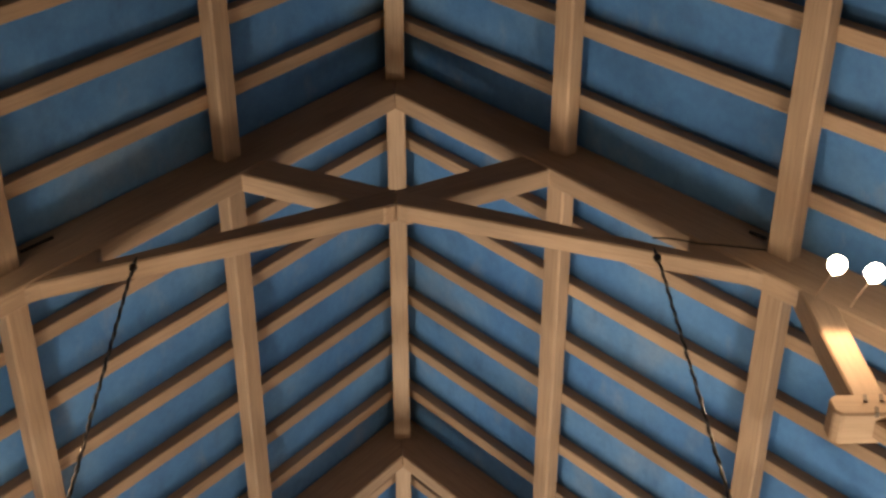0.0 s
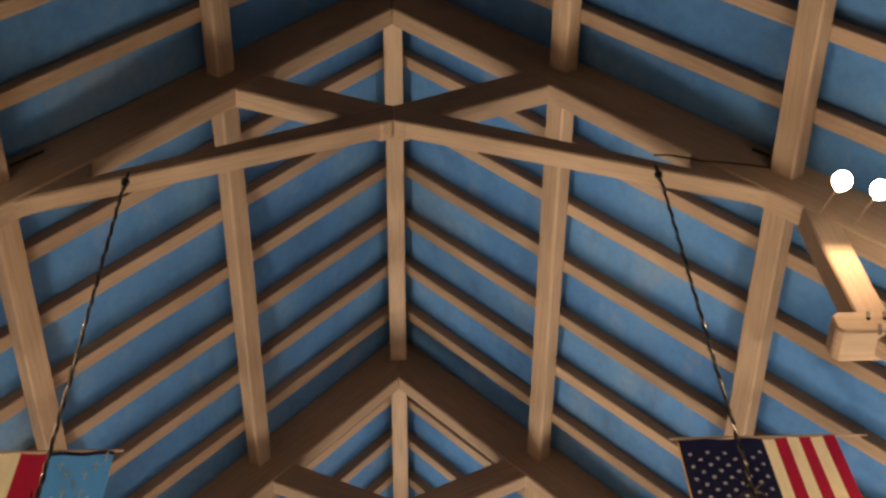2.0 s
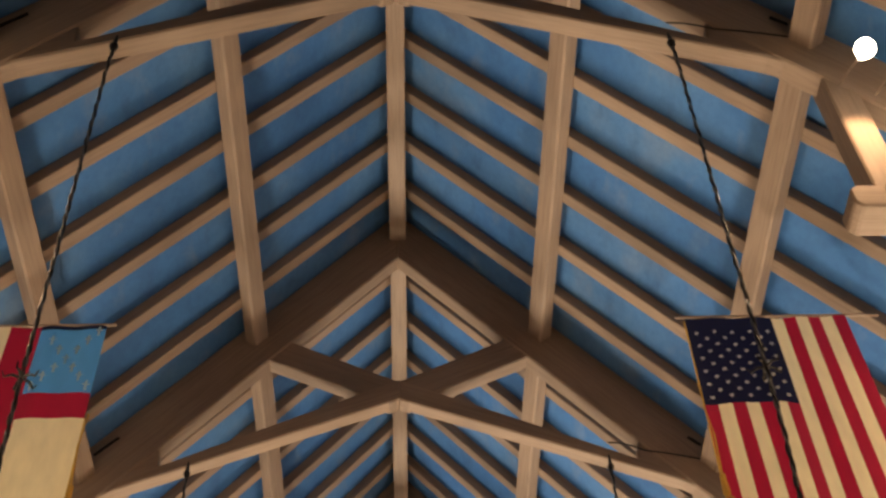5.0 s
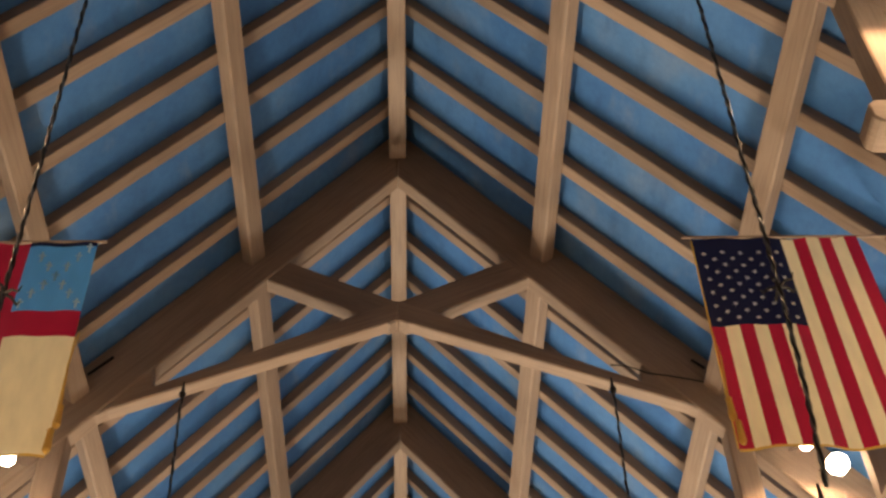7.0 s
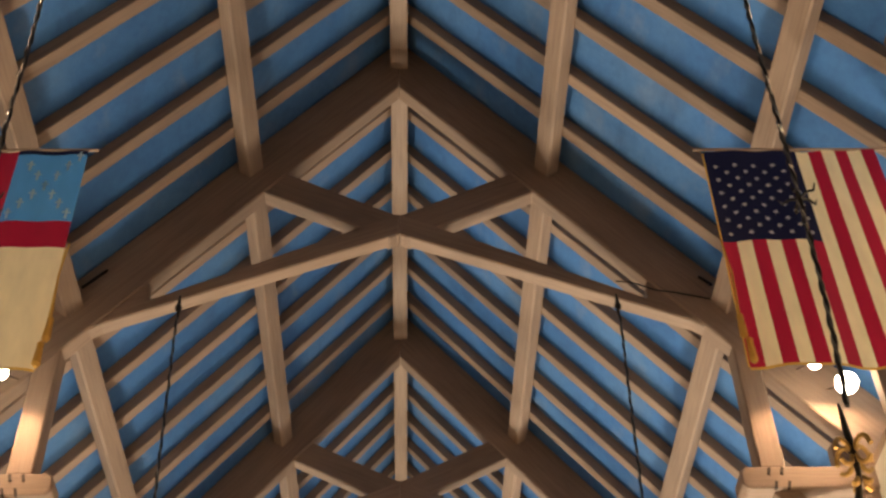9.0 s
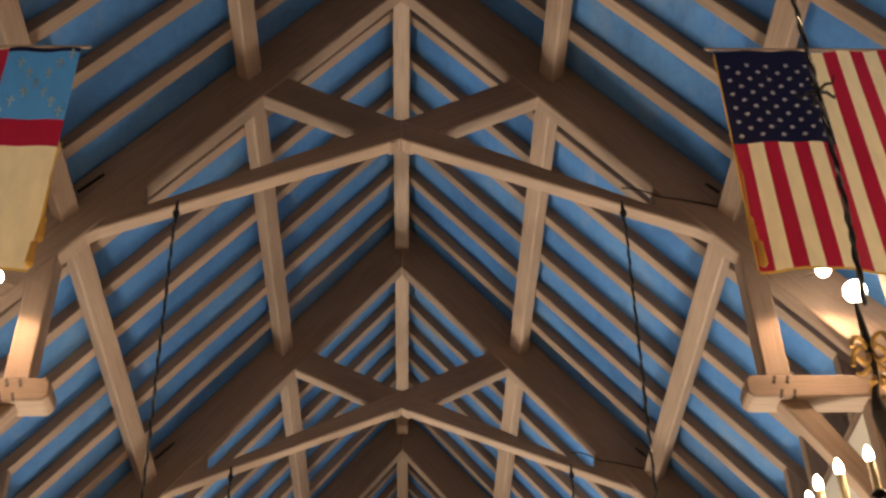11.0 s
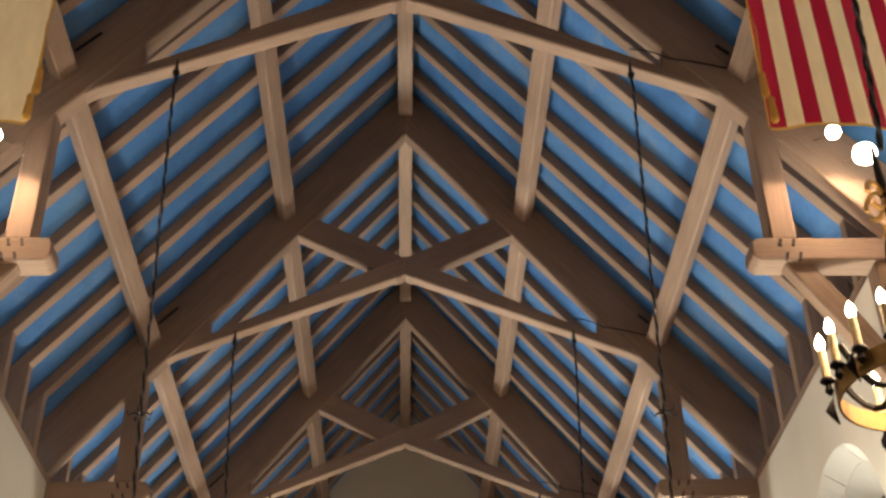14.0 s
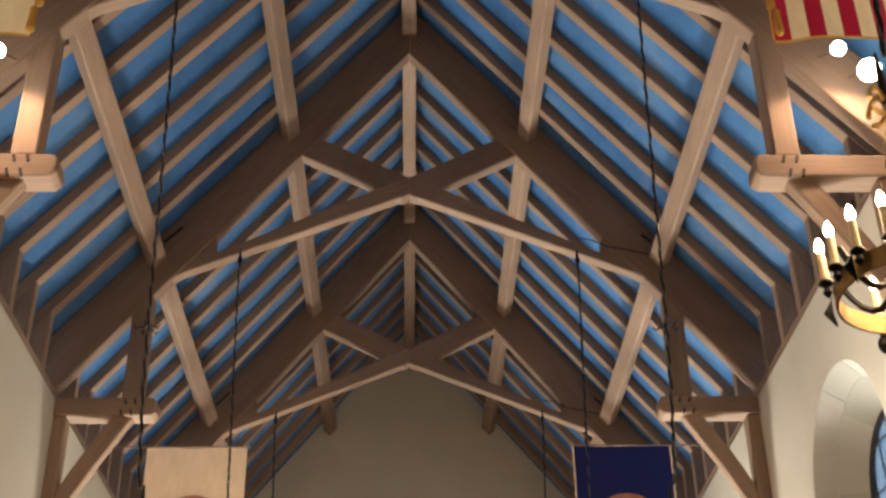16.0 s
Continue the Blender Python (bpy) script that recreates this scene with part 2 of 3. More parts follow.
def arch_point(half, u):
    """A point of the arched outline, u from 0 at one foot to 1 at the other: y from the middle, and z."""
    rise = (WIN_TOP - WIN_SPRING) * half / WIN_HALF
    if u < 0.3 or u > 0.7:
        v = u / 0.3 if u < 0.3 else (1 - u) / 0.3
        return (-half if u < 0.3 else half, WIN_SILL + (WIN_SPRING - WIN_SILL) * v)
    a = math.pi * (1 - (u - 0.3) / 0.4)
    return (half * math.cos(a), WIN_SPRING + rise * math.sin(a))


def arch_points(half, n=48):
    return [arch_point(half, i / n) for i in range(n + 1)]


def side_wall(name, s):
    """A plastered wall with one arched opening, whose reveal narrows in two orders towards the glass."""
    bm = bmesh.new()
    y0, y1, z1 = BACK_Y, GABLE_Y, WALL_TOP
    for d, half in (REVEAL[0], REVEAL[-1]):
        x = s * (WALL_X + d)
        ring = [(x, WIN_Y + y, z) for y, z in arch_points(half)]
        inner = [bm.verts.new(p) for p in ring]
        mid = len(inner) // 2
        c = {k: bm.verts.new(p) for k, p in {"bl": (x, y0, 0), "br": (x, y1, 0), "tl": (x, y0, z1), "tr": (x, y1, z1), "bm": (x, WIN_Y, 0), "tm": (x, WIN_Y, z1), "sill": (x, WIN_Y, WIN_SILL)}.items()}
        bm.faces.new([c["bl"], c["bm"], c["sill"], *inner[:mid + 1], c["tm"], c["tl"]])
        bm.faces.new([c["br"], c["tr"], c["tm"], *inner[mid:], c["sill"], c["bm"]])
    # mortar bed behind the dressed stones
    rings = [[bm.verts.new((s * (WALL_X + d), WIN_Y + y * 1.004, z + 0.004)) for y, z in arch_points(h)] for d, h in REVEAL]
    for a, b in zip(rings, rings[1:]):
        for k in range(len(a) - 1):
            bm.faces.new((a[k], a[k + 1], b[k + 1], b[k]))
        bm.faces.new((a[-1], a[0], b[0], b[-1]))
    box(bm, min(s * (WALL_X + 0.002), s * (WALL_X + 0.498)), max(s * (WALL_X + 0.002), s * (WALL_X + 0.498)), y0, y1, z1 - 0.01, z1)
    wall = tagged(part(name, bm, PLASTER), "cream plastered side wall with a deep arched window", "wall", kind="structure")
    for order, (cuts, ((d0, h0), (d1, h1))) in enumerate(zip((13, 9), zip(REVEAL, REVEAL[1:]))):
        for i in range(cuts):
            ua, ub = i / cuts + 0.0006, (i + 1) / cuts - 0.0006
            m = 5
            bm = bmesh.new()
            rows = []
            for h, d, lift in ((h0, d0, 0.005), (h1, d1, 0.005), (h1, d1, -0.02), (h0, d0, -0.02)):
                row = []
                for j in range(m + 1):
                    y, z = arch_point(h, ua + (ub - ua) * j / m)
                    k = (h - lift) / h
                    row.append(bm.verts.new((s * (WALL_X + d + (0.003 if d == d0 else -0.003)), WIN_Y + y * k, z - (lift if z > WIN_SPRING else 0))))
                rows.append(row)
            for q in range(4):
                a, b = rows[q], rows[(q + 1) % 4]
                for j in range(m):
                    bm.faces.new((a[j], a[j + 1], b[j + 1], b[j]))
            bm.faces.new([r[0] for r in rows])
            bm.faces.new([r[m] for r in reversed(rows)])
            part("stone", bm, STONE, wall)
    return wall


side_wall("wall_east", 1)
side_wall("wall_west", -1)


def glass_material():
    m, n, l, b = node_material("leaded_glass")
    co = n.new("ShaderNodeTexCoord").outputs["Object"]
    f = noise_node(n, l, co, 6.0, 3.0)
    l.new(ramp(n, l, f, [(0.3, (0.45, 0.62, 0.75)), (0.7, (0.8, 0.88, 0.92))]), b.inputs["Base Color"])
    b.inputs["Roughness"].default_value = 0.25
    b.inputs["Transmission Weight"].default_value = 1.0
    bump(n, l, b, f, 0.3, 0.01)
    return m


GLASS = glass_material()


def window(name, s):
    w = thing(name, "arched leaded window with pale blue glass in a stone reveal", "window", kind="structure")
    half = REVEAL[-1][1]
    pts = arch_points(half + 0.01, 40)
    x = s * (WALL_X + 0.37)
    bm = bmesh.new()
    tube(bm, [(x, WIN_Y + y, z) for y, z in pts], 0.03, 6)
    part("window_frame", bm, LEAD, w, "dark iron window frame")
    bm = bmesh.new()
    a = [bm.verts.new((x, WIN_Y + y, z)) for y, z in pts]
    b = [bm.verts.new((x + s * 0.006, WIN_Y + y, z)) for y, z in pts]
    bm.faces.new(a), bm.faces.new(list(reversed(b)))
    for k in range(len(a)):
        bm.faces.new((a[k - 1], a[k], b[k], b[k - 1]))
    pane = part("pane", bm, GLASS, w, "pale blue glass")
    pane.visible_shadow = False
    rise = (WIN_TOP - WIN_SPRING) * half / WIN_HALF
    for k in range(-2, 3):
        y = k * half / 2.5
        zt = WIN_SPRING + rise * math.sqrt(max(0, 1 - (y / half) ** 2))
        bm = bmesh.new()
        tube(bm, [(x - s * 0.012, WIN_Y + y, WIN_SILL), (x - s * 0.012, WIN_Y + y, zt)], 0.008, 5)
        part("lead_bar", bm, LEAD, w)
    for k in range(8):
        z = WIN_SILL + 0.3 + k * 0.34
        h = half if z < WIN_SPRING else half * math.sqrt(max(0.0, 1 - ((z - WIN_SPRING) / rise) ** 2))
        if h > 0.05:
            bm = bmesh.new()
            tube(bm, [(x - s * 0.014, WIN_Y - h, z), (x - s * 0.014, WIN_Y + h, z)], 0.008, 5)
            part("lead_bar", bm, LEAD, w)


window("window_1", 1)
window("window_2", -1)


def day_sky():
    m, n, l, b = node_material("evening_sky")
    co = n.new("ShaderNodeTexCoord").outputs["Object"]
    c = ramp(n, l, noise_node(n, l, co, 1.2, 3.0), [(0.3, (0.35, 0.58, 0.85)), (0.7, (0.85, 0.93, 1.0))])
    l.new(c, b.inputs["Base Color"])
    l.new(c, b.inputs["Emission Color"])
    b.inputs["Emission Strength"].default_value = 1.1
    return m


SKY = day_sky()
for s in (-1, 1):
    bm = bmesh.new()
    box(bm, s * 6.0 - 0.05, s * 6.0 + 0.05, 4.0, 16.0, 0.0, 9.0)
    tagged(part("backdrop", bm, SKY), "pale evening sky outside the window", "sky", kind="structure")


# ---- roof timbers ----
def purlins():
    y0, length = BACK_Y + 0.01, GABLE_Y - BACK_Y - 0.02
    turn = Matrix.Rotation(radians(90), 4, "Z")
    top = DECK - 0.07
    bm = timber(length, top - 11.53, 0.16, 1.0, 24)
    tagged(part("ridge_beam", bm, TIMBER, None, "", Matrix.Translation((0, y0, (top + 11.53) / 2)) @ turn), "long limed oak ridge beam under the roof apex", "beam", kind="structure")
    for s in (-1, 1):
        # both purlins are set square to the slope, each given by its lower arris
        for k, (arris_x, wide) in enumerate(((1.257, 0.172), (2.516, 0.176))):
            bm = timber(length, 0.136, wide, 3.0 + s + 4 * k, 24, 0.012)
            foot = Vector((s * arris_x, 0, PURLIN_FACE - SLOPE * arris_x))
            inward = Vector((-s * math.sin(ANGLE), 0, -math.cos(ANGLE)))
            upslope = Vector((-s * math.cos(ANGLE), 0, math.sin(ANGLE)))
            mid = foot - inward * 0.068 + upslope * wide / 2
            r = Matrix(((0, upslope.x, inward.x), (1, 0, 0), (0, upslope.z, inward.z))).to_4x4()
            tagged(part("purlin", bm, TIMBER, None, "", Matrix.Translation((mid.x, y0, mid.z)) @ r), "long limed oak purlin set square to the roof slope", "beam", "purlins", "structure")
        bm = timber(length, 0.10, 0.16, 9.0 + s, 24)
        tagged(part("wall_plate", bm, TIMBER, None, "", Matrix.Translation((s * (WALL_X + 0.09), y0, WALL_TOP + 0.05)) @ turn), "limed oak wall plate on top of the side wall", "beam", "wall plates", "structure")


purlins()


def mirrored(points, s):
    return [(s * x, z) for x, z in points]


def roof_truss():
    t = thing("roof_truss", "limed oak hammerbeam roof truss with bent collar", "roof truss", "roof trusses")
    for s in (-1, 1):
        def piece(name, pts, y0, y1, along, seed, label=""):
            bm, m = slab(mirrored(pts, s), y0, y1, along if s > 0 else math.pi - along, 0.011, seed)
            return part(name, bm, TIMBER, t, label, m)
        w = WALL_X + 0.02
        piece("principal_rafter", [(0.001, ARRIS), ((ARRIS - 7.11) / SLOPE, 7.11), (3.62, 7.11), (3.62, roof_z(DECK - 0.01, 3.62)), (0.001, DECK - 0.01)], 0.0, 0.15, -ANGLE, 1 + s)
        c0, c1, e = 9.395, 9.632, 2.44
        tongue = [(1.93 + 0.05 * (1 - math.cos(q)), c1 - 0.485 * 1.93 + (roof_z(ARRIS + 0.1, 1.98) - c1 + 0.485 * 1.93) * math.sin(q)) for q in (1.5, 1.1, 0.7, 0.3)]
        piece("collar_beam", [(0.001, c0), (2.25, c0 - 0.418 * 2.25), (e, c0 - 0.418 * e - 0.05), (e + 0.14, roof_z(ARRIS + 0.12, e + 0.14)), *tongue, (1.93, c1 - 0.485 * 1.93), (0.001, c1)], 0.012, 0.142, -math.atan(0.42), 4 + s)
        piece("strut", [(0.08, 9.311 + 0.511 * 0.08), (1.13, 9.311 + 0.511 * 1.13), (1.20, roof_z(ARRIS + 0.05, 1.20)), (0.955, roof_z(ARRIS + 0.05, 0.955)), (0.93, roof_z(ARRIS - 0.01, 0.93)), (0.001, 9.61), (0.001, 9.40)], 0.012, 0.16, math.atan(0.48), 7 + s)
        piece("hammer_post", [(2.50, 7.105), (2.68, 7.105), (2.68, roof_z(ARRIS + 0.1, 2.68)), (2.50, roof_z(ARRIS + 0.1, 2.50))], 0.004, 0.184, radians(90), 10 + s)
        hb = piece("hammer_beam", [(2.345, 6.965), (2.385, 6.925), (w, 6.925), (w, 7.105), (2.385, 7.105), (2.345, 7.065)], -0.012, 0.196, 0.0, 13 + s)
        for k, (px, pz) in enumerate(((2.545, 7.06), (2.635, 7.06), (2.575, 6.95), (2.665, 6.95))):
            bm = bmesh.new()
            box(bm, -0.010, 0.010, -0.012, 0.02, -0.028, 0.028)
            peg = part("peg", bm, PEG, hb, "dark oak peg")
            peg.matrix_basis = hb.matrix_basis.inverted() @ Matrix.Translation((s * px, -0.012, pz)) @ Matrix.Rotation(s * 0.25, 4, "Y")
        n = 8
        outer, inner = [], []
        for i in range(n + 1):
            u = i / n
            bow = 0.018 * math.sin(math.pi * u)
            ax, az = 2.56 + (3.18 - 2.56) * u, 6.927 + (5.87 - 6.927) * u
            inner.append((ax + bow * 0.86, az + bow * 0.5))
            bx, bz = 2.75 + (3.20 - 2.75) * u, 6.927 + (6.15 - 6.927) * u
            outer.append((bx + bow * 0.86, bz + bow * 0.5))
        piece("brace", inner + outer[::-1], 0.03, 0.15, -radians(58), 16 + s)
        piece("wall_post", [(3.17, 5.2), (WALL_X, 5.2), (WALL_X, 6.927), (3.17, 6.927)], 0.01, 0.18, radians(90), 19 + s)
        bm = bmesh.new()
        tube(bm, [(s * (2.28 if s < 0 else 2.36), -0.010, 8.985 if s < 0 else 8.89), (s * 2.45, -0.010, 8.80)], 0.012, 6)
        part("iron_rod", bm, IRON, t, "short black iron rod")
    bm = bmesh.new()
    tube(bm, [(1.70, 0.006, 8.86), (1.80, 0.004, 8.85), (1.89, 0.002, 8.815), (1.99, -0.006, 8.755), (2.14, -0.006, 8.73), (2.30, -0.006, 8.69), (2.46, -0.006, 8.645)], 0.006, 6)
    part("cable", bm, IRON, t, "dark cable along the collar")
    t.matrix_basis = Matrix.Translation((0, TRUSS_Y[0], 0))
    return t


first_truss = roof_truss()
for y in TRUSS_Y[1:]:
    copy_thing(first_truss, Matrix.Translation((0, y, 0)))


def common_rafter(s):
    r = thing("common_rafter", "slim limed oak rafter with an upright ashlar post at its foot", "rafter", "common rafters")
    depth, width = (DECK - RAFTER_FACE) * math.cos(ANGLE) - 0.004, 0.112
    x1 = WALL_X + 0.3
    length = x1 / math.cos(ANGLE)
    bm = timber(length, depth, width, 21.0 + s, 10, 0.006)
    mid = (DECK + RAFTER_FACE) / 2 - 0.003
    down = Vector((s * math.cos(ANGLE), 0, -math.sin(ANGLE)))
    out = Vector((s * math.sin(ANGLE), 0, math.cos(ANGLE)))
    side = out.cross(down)
    m = Matrix(((down.x, side.x, out.x), (down.y, side.y, out.y), (down.z, side.z, out.z))).to_4x4()
    m.translation = (0, 0, mid)
    part("beam", bm, TIMBER, r, "", m)
    xa = 3.30
    za = roof_z(RAFTER_FACE, xa) + 0.04
    bm = timber(za - WALL_TOP, 0.16, 0.10, 24.0, 3, 0.006)
    part("ashlar_post", bm, TIMBER, r, "short upright limed oak post", Matrix.Translation((s * (xa + 0.08), 0, WALL_TOP)) @ Matrix.Rotation(radians(-90), 4, "Y"))
    return r


spacing = BAY / 7
for s in (-1, 1):
    first = common_rafter(s)
    ends = [TRUSS_Y[0] - BAY, *TRUSS_Y, TRUSS_Y[-1] + BAY]
    backs = [0.455 if s < 0 else 0.415] * len(ends)
    steps = [spacing] * len(ends)
    backs[2], steps[2] = (0.43 if s < 0 else 0.445), 0.548
    ys = [y - back - step * j for y, back, step in zip(ends, backs, steps) for j in range(6)]
    first.matrix_basis = Matrix.Translation((0, ys[0], 0))
    for y in ys[1:]:
        copy_thing(first, Matrix.Translation((0, y, 0)))


# ---- chandeliers ----
def chain_x(z):
    """The line on which the chains hang, from the collar down."""
    return 1.685 if z > 8.4 else 1.685 - 0.07 * (8.4 - z) / 2.6 if z > 5.8 else 1.615 - 0.085 * ((5.8 - z) / 1.4) ** 1.3


CH_Z = 3.92


def chandelier():
    c = thing("chandelier", "black iron ring chandelier with lit electric candles on a long chain", "chandelier", "chandeliers")
    bm = bmesh.new()
    pts_a, pts_b, knots = [], [], 150
    for i in range(knots + 1):
        z = 8.62 - (8.62 - 4.75) * i / knots
        wob = 0.004 * noise.noise((0, z * 2.0, 3.0))
        a = i * 0.95
        rr = 0.0052 + 0.0025 * noise.noise((z * 6, 1, 0))
        x = chain_x(z) - 1.5 + wob
        pts_a.append((x + rr * math.cos(a), rr * math.sin(a), z - CH_Z))
        pts_b.append((x - rr * math.cos(a), -rr * math.sin(a), z - CH_Z))
    tube(bm, pts_a, 0.0085, 6)
    part("chain", bm, IRON, c, "black iron chain")
    bm = bmesh.new()
    tube(bm, pts_b, 0.006, 6)
    part("cord", bm, CORD, c, "steel flex wound along the chain")
    bm = bmesh.new()
    lathe(bm, [(0.004, -0.05), (0.02, -0.035), (0.028, 0.0), (0.016, 0.03), (0.006, 0.12)], 10, (chain_x(8.6) - 1.5, 0, 8.60 - CH_Z))
    part("hook", bm, IRON, c)
    bm = bmesh.new()
    for k in range(5):
        a = k * 2 * math.pi / 5 + 0.3
        x0 = chain_x(5.78) - 1.5
        tube(bm, [(x0, 0, 5.78 - CH_Z), (x0 + 0.04 * math.cos(a), 0.04 * math.sin(a), 5.79 - CH_Z), (x0 + 0.07 * math.cos(a), 0.07 * math.sin(a), 5.77 - CH_Z), (x0 + 0.083 * math.cos(a), 0.083 * math.sin(a), 5.80 - CH_Z)], [0.009, 0.007, 0.006, 0.003], 5)
    part("star_guard", bm, IRON, c, "small spiked iron star on the chain")
    # crown of gilt scrolls
    bm = bmesh.new()
    for k in range(4):
        a = k * math.pi / 2 + 0.5
        loop = [((0.045 + 0.035 * math.cos(q)) * math.cos(a), (0.045 + 0.035 * math.cos(q)) * math.sin(a), 0.63 + 0.05 * math.sin(q)) for q in [j * 0.55 for j in range(11)]]
        tube(bm, loop, 0.009, 6)
        leaf = [((0.012 + 0.034 * u) * math.cos(a), (0.012 + 0.034 * u) * math.sin(a), 0.54 - 0.07 * u * (1.4 - u)) for u in (0.0, 0.35, 0.7, 1.0)]
        tube(bm, leaf, [0.005, 0.013, 0.012, 0.003], 6)
    bmesh.ops.translate(bm, verts=bm.verts, vec=(0.026, 0, 0))
    part("scroll_crown", bm, GILT, c, "gilt iron scrolls")
    bm = bmesh.new()
    lathe(bm, [(0.005, 0.84), (0.010, 0.78), (0.016, 0.66), (0.009, 0.56), (0.014, 0.46), (0.026, 0.40), (0.012, 0.30), (0.020, 0.16), (0.034, 0.08), (0.02, 0.0), (0.008, -0.06)][::-1], 12)
    bmesh.ops.translate(bm, verts=[v for v in bm.verts if v.co.z > 0.5], vec=(0.024, 0, 0))
    part("stem", bm, IRON, c)
    # ring band
    bm = bmesh.new()
    n, r = 48, 0.25
    for q0, q1, z0, z1 in ((r, r - 0.008, -0.06, 0.0),):
        rings = []
        for rr, z in ((q0, z0), (q0, z1), (q1, z1), (q1, z0)):
            rings.append([bm.verts.new((rr * math.cos(2 * math.pi * k / n), rr * math.sin(2 * math.pi * k / n), z)) for k in range(n)])
        for i in range(4):
            a, b = rings[i], rings[(i + 1) % 4]
            for k in range(n):
                bm.faces.new((a[k], a[(k + 1) % n], b[(k + 1) % n], b[k]))
    part("ring", bm, GILT, c, "gilt iron ring band")
    for k in range(6):
        a = k * math.pi / 3 + 0.2
        bm = bmesh.new()
        pts = [((0.03 + 0.22 * u) * math.cos(a), (0.03 + 0.22 * u) * math.sin(a), 0.10 - 0.16 * math.sin(math.pi * u * 0.9) + 0.02 * u) for u in [j / 8 for j in range(9)]]
        tube(bm, pts, 0.011, 6)
        arm = part("arm", bm, IRON, c, "curved black iron arm")
        bm = bmesh.new()
        tip = Vector((0.262 * math.cos(a + 0.26), 0.262 * math.sin(a + 0.26), -0.035))
        tube(bm, [tip - Vector((0, 0, 0.05)), tip + Vector((0.02 * math.cos(a), 0.02 * math.sin(a), 0.0)), tip + Vector((0, 0, 0.05))], [0.003, 0.016, 0.003], 6)
        part("leaf_point", bm, IRON, arm)
    for deg in (97, 171, 191, 212, 233, 260, 285, 310, 335, 0, 30, 60):
        a = radians(deg)
        x, y = 0.27 * math.cos(a), 0.27 * math.sin(a)
        bm = bmesh.new()
        lathe(bm, [(0.004, -0.045), (0.014, -0.03), (0.008, -0.012), (0.023, 0.0), (0.020, 0.008)], 10, (x, y, 0))
        cup = part("candle_cup", bm, IRON, c)
        bm = bmesh.new()
        lathe(bm, [(0.0125, 0.012), (0.0125, 0.10), (0.010, 0.104)], 10, (x, y, 0))
        part("candle", bm, IVORY, cup, "ivory electric candle sleeve")
        bm = bmesh.new()
        lathe(bm, [(0.006, 0.104), (0.0125, 0.115), (0.0145, 0.126), (0.010, 0.143), (0.003, 0.157)], 10, (x, y, 0))
        part("bulb", bm, BULB, cup, "lit flame bulb")
        if deg == 97:
            bm = bmesh.new()
            lathe(bm, [(0.004, -0.115), (0.016, -0.108), (0.024, -0.09), (0.024, -0.075), (0.012, -0.055), (0.012, -0.04)], 10, (x, y, 0))
            part("pendant", bm, IRON, cup, "black iron knob under the ring")
    return c


def lamp(at, watts, radius, color=WARM):
    d = bpy.data.lights.new("lamp", "POINT")
    d.energy, d.shadow_soft_size, d.color = watts, radius, color
    new("lamp", d).matrix_basis = Matrix.Translation(at)


def fill_spot(x, y, z, watts, radius, lean, color=PALE):
    """An added fill spot without a fixture, low in the hall just past a truss, leaning back towards the entrance."""
    d = bpy.data.lights.new("fill_spot", "SPOT")
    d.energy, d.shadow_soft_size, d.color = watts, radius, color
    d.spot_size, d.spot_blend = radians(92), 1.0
    new("fill_spot", d).matrix_basis = look((x, y, z), (x + lean[0], y - lean[1], z + 1.0))


# added fill pairs that brighten the undersides of the roof timbers
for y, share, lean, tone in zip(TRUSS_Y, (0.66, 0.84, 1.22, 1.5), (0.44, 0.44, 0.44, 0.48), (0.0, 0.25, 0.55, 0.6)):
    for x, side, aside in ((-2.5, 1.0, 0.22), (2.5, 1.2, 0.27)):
        fill_spot(x, y + 1.3, 3.5, FILL_WATTS * share * side, 0.35, (aside, lean), (1.0, 0.875 + 0.075 * tone, 0.65 + 0.15 * tone))

first_ch = chandelier()
CH_Y = [y + 0.0 for y in TRUSS_Y]
places = [(s * 1.5, y) for y in CH_Y for s in (1, -1)]
for i, (x, y) in enumerate(places):
    m = Matrix.Translation((x, y, CH_Z)) @ (Matrix.Identity(4) if x > 0 else Matrix.Rotation(math.pi, 4, "Z"))
    if i == 0:
        first_ch.matrix_basis = m
    else:
        copy_thing(first_ch, m)
    lamp((x, y, CH_Z + 0.16), AROUND_WATTS, 0.27)


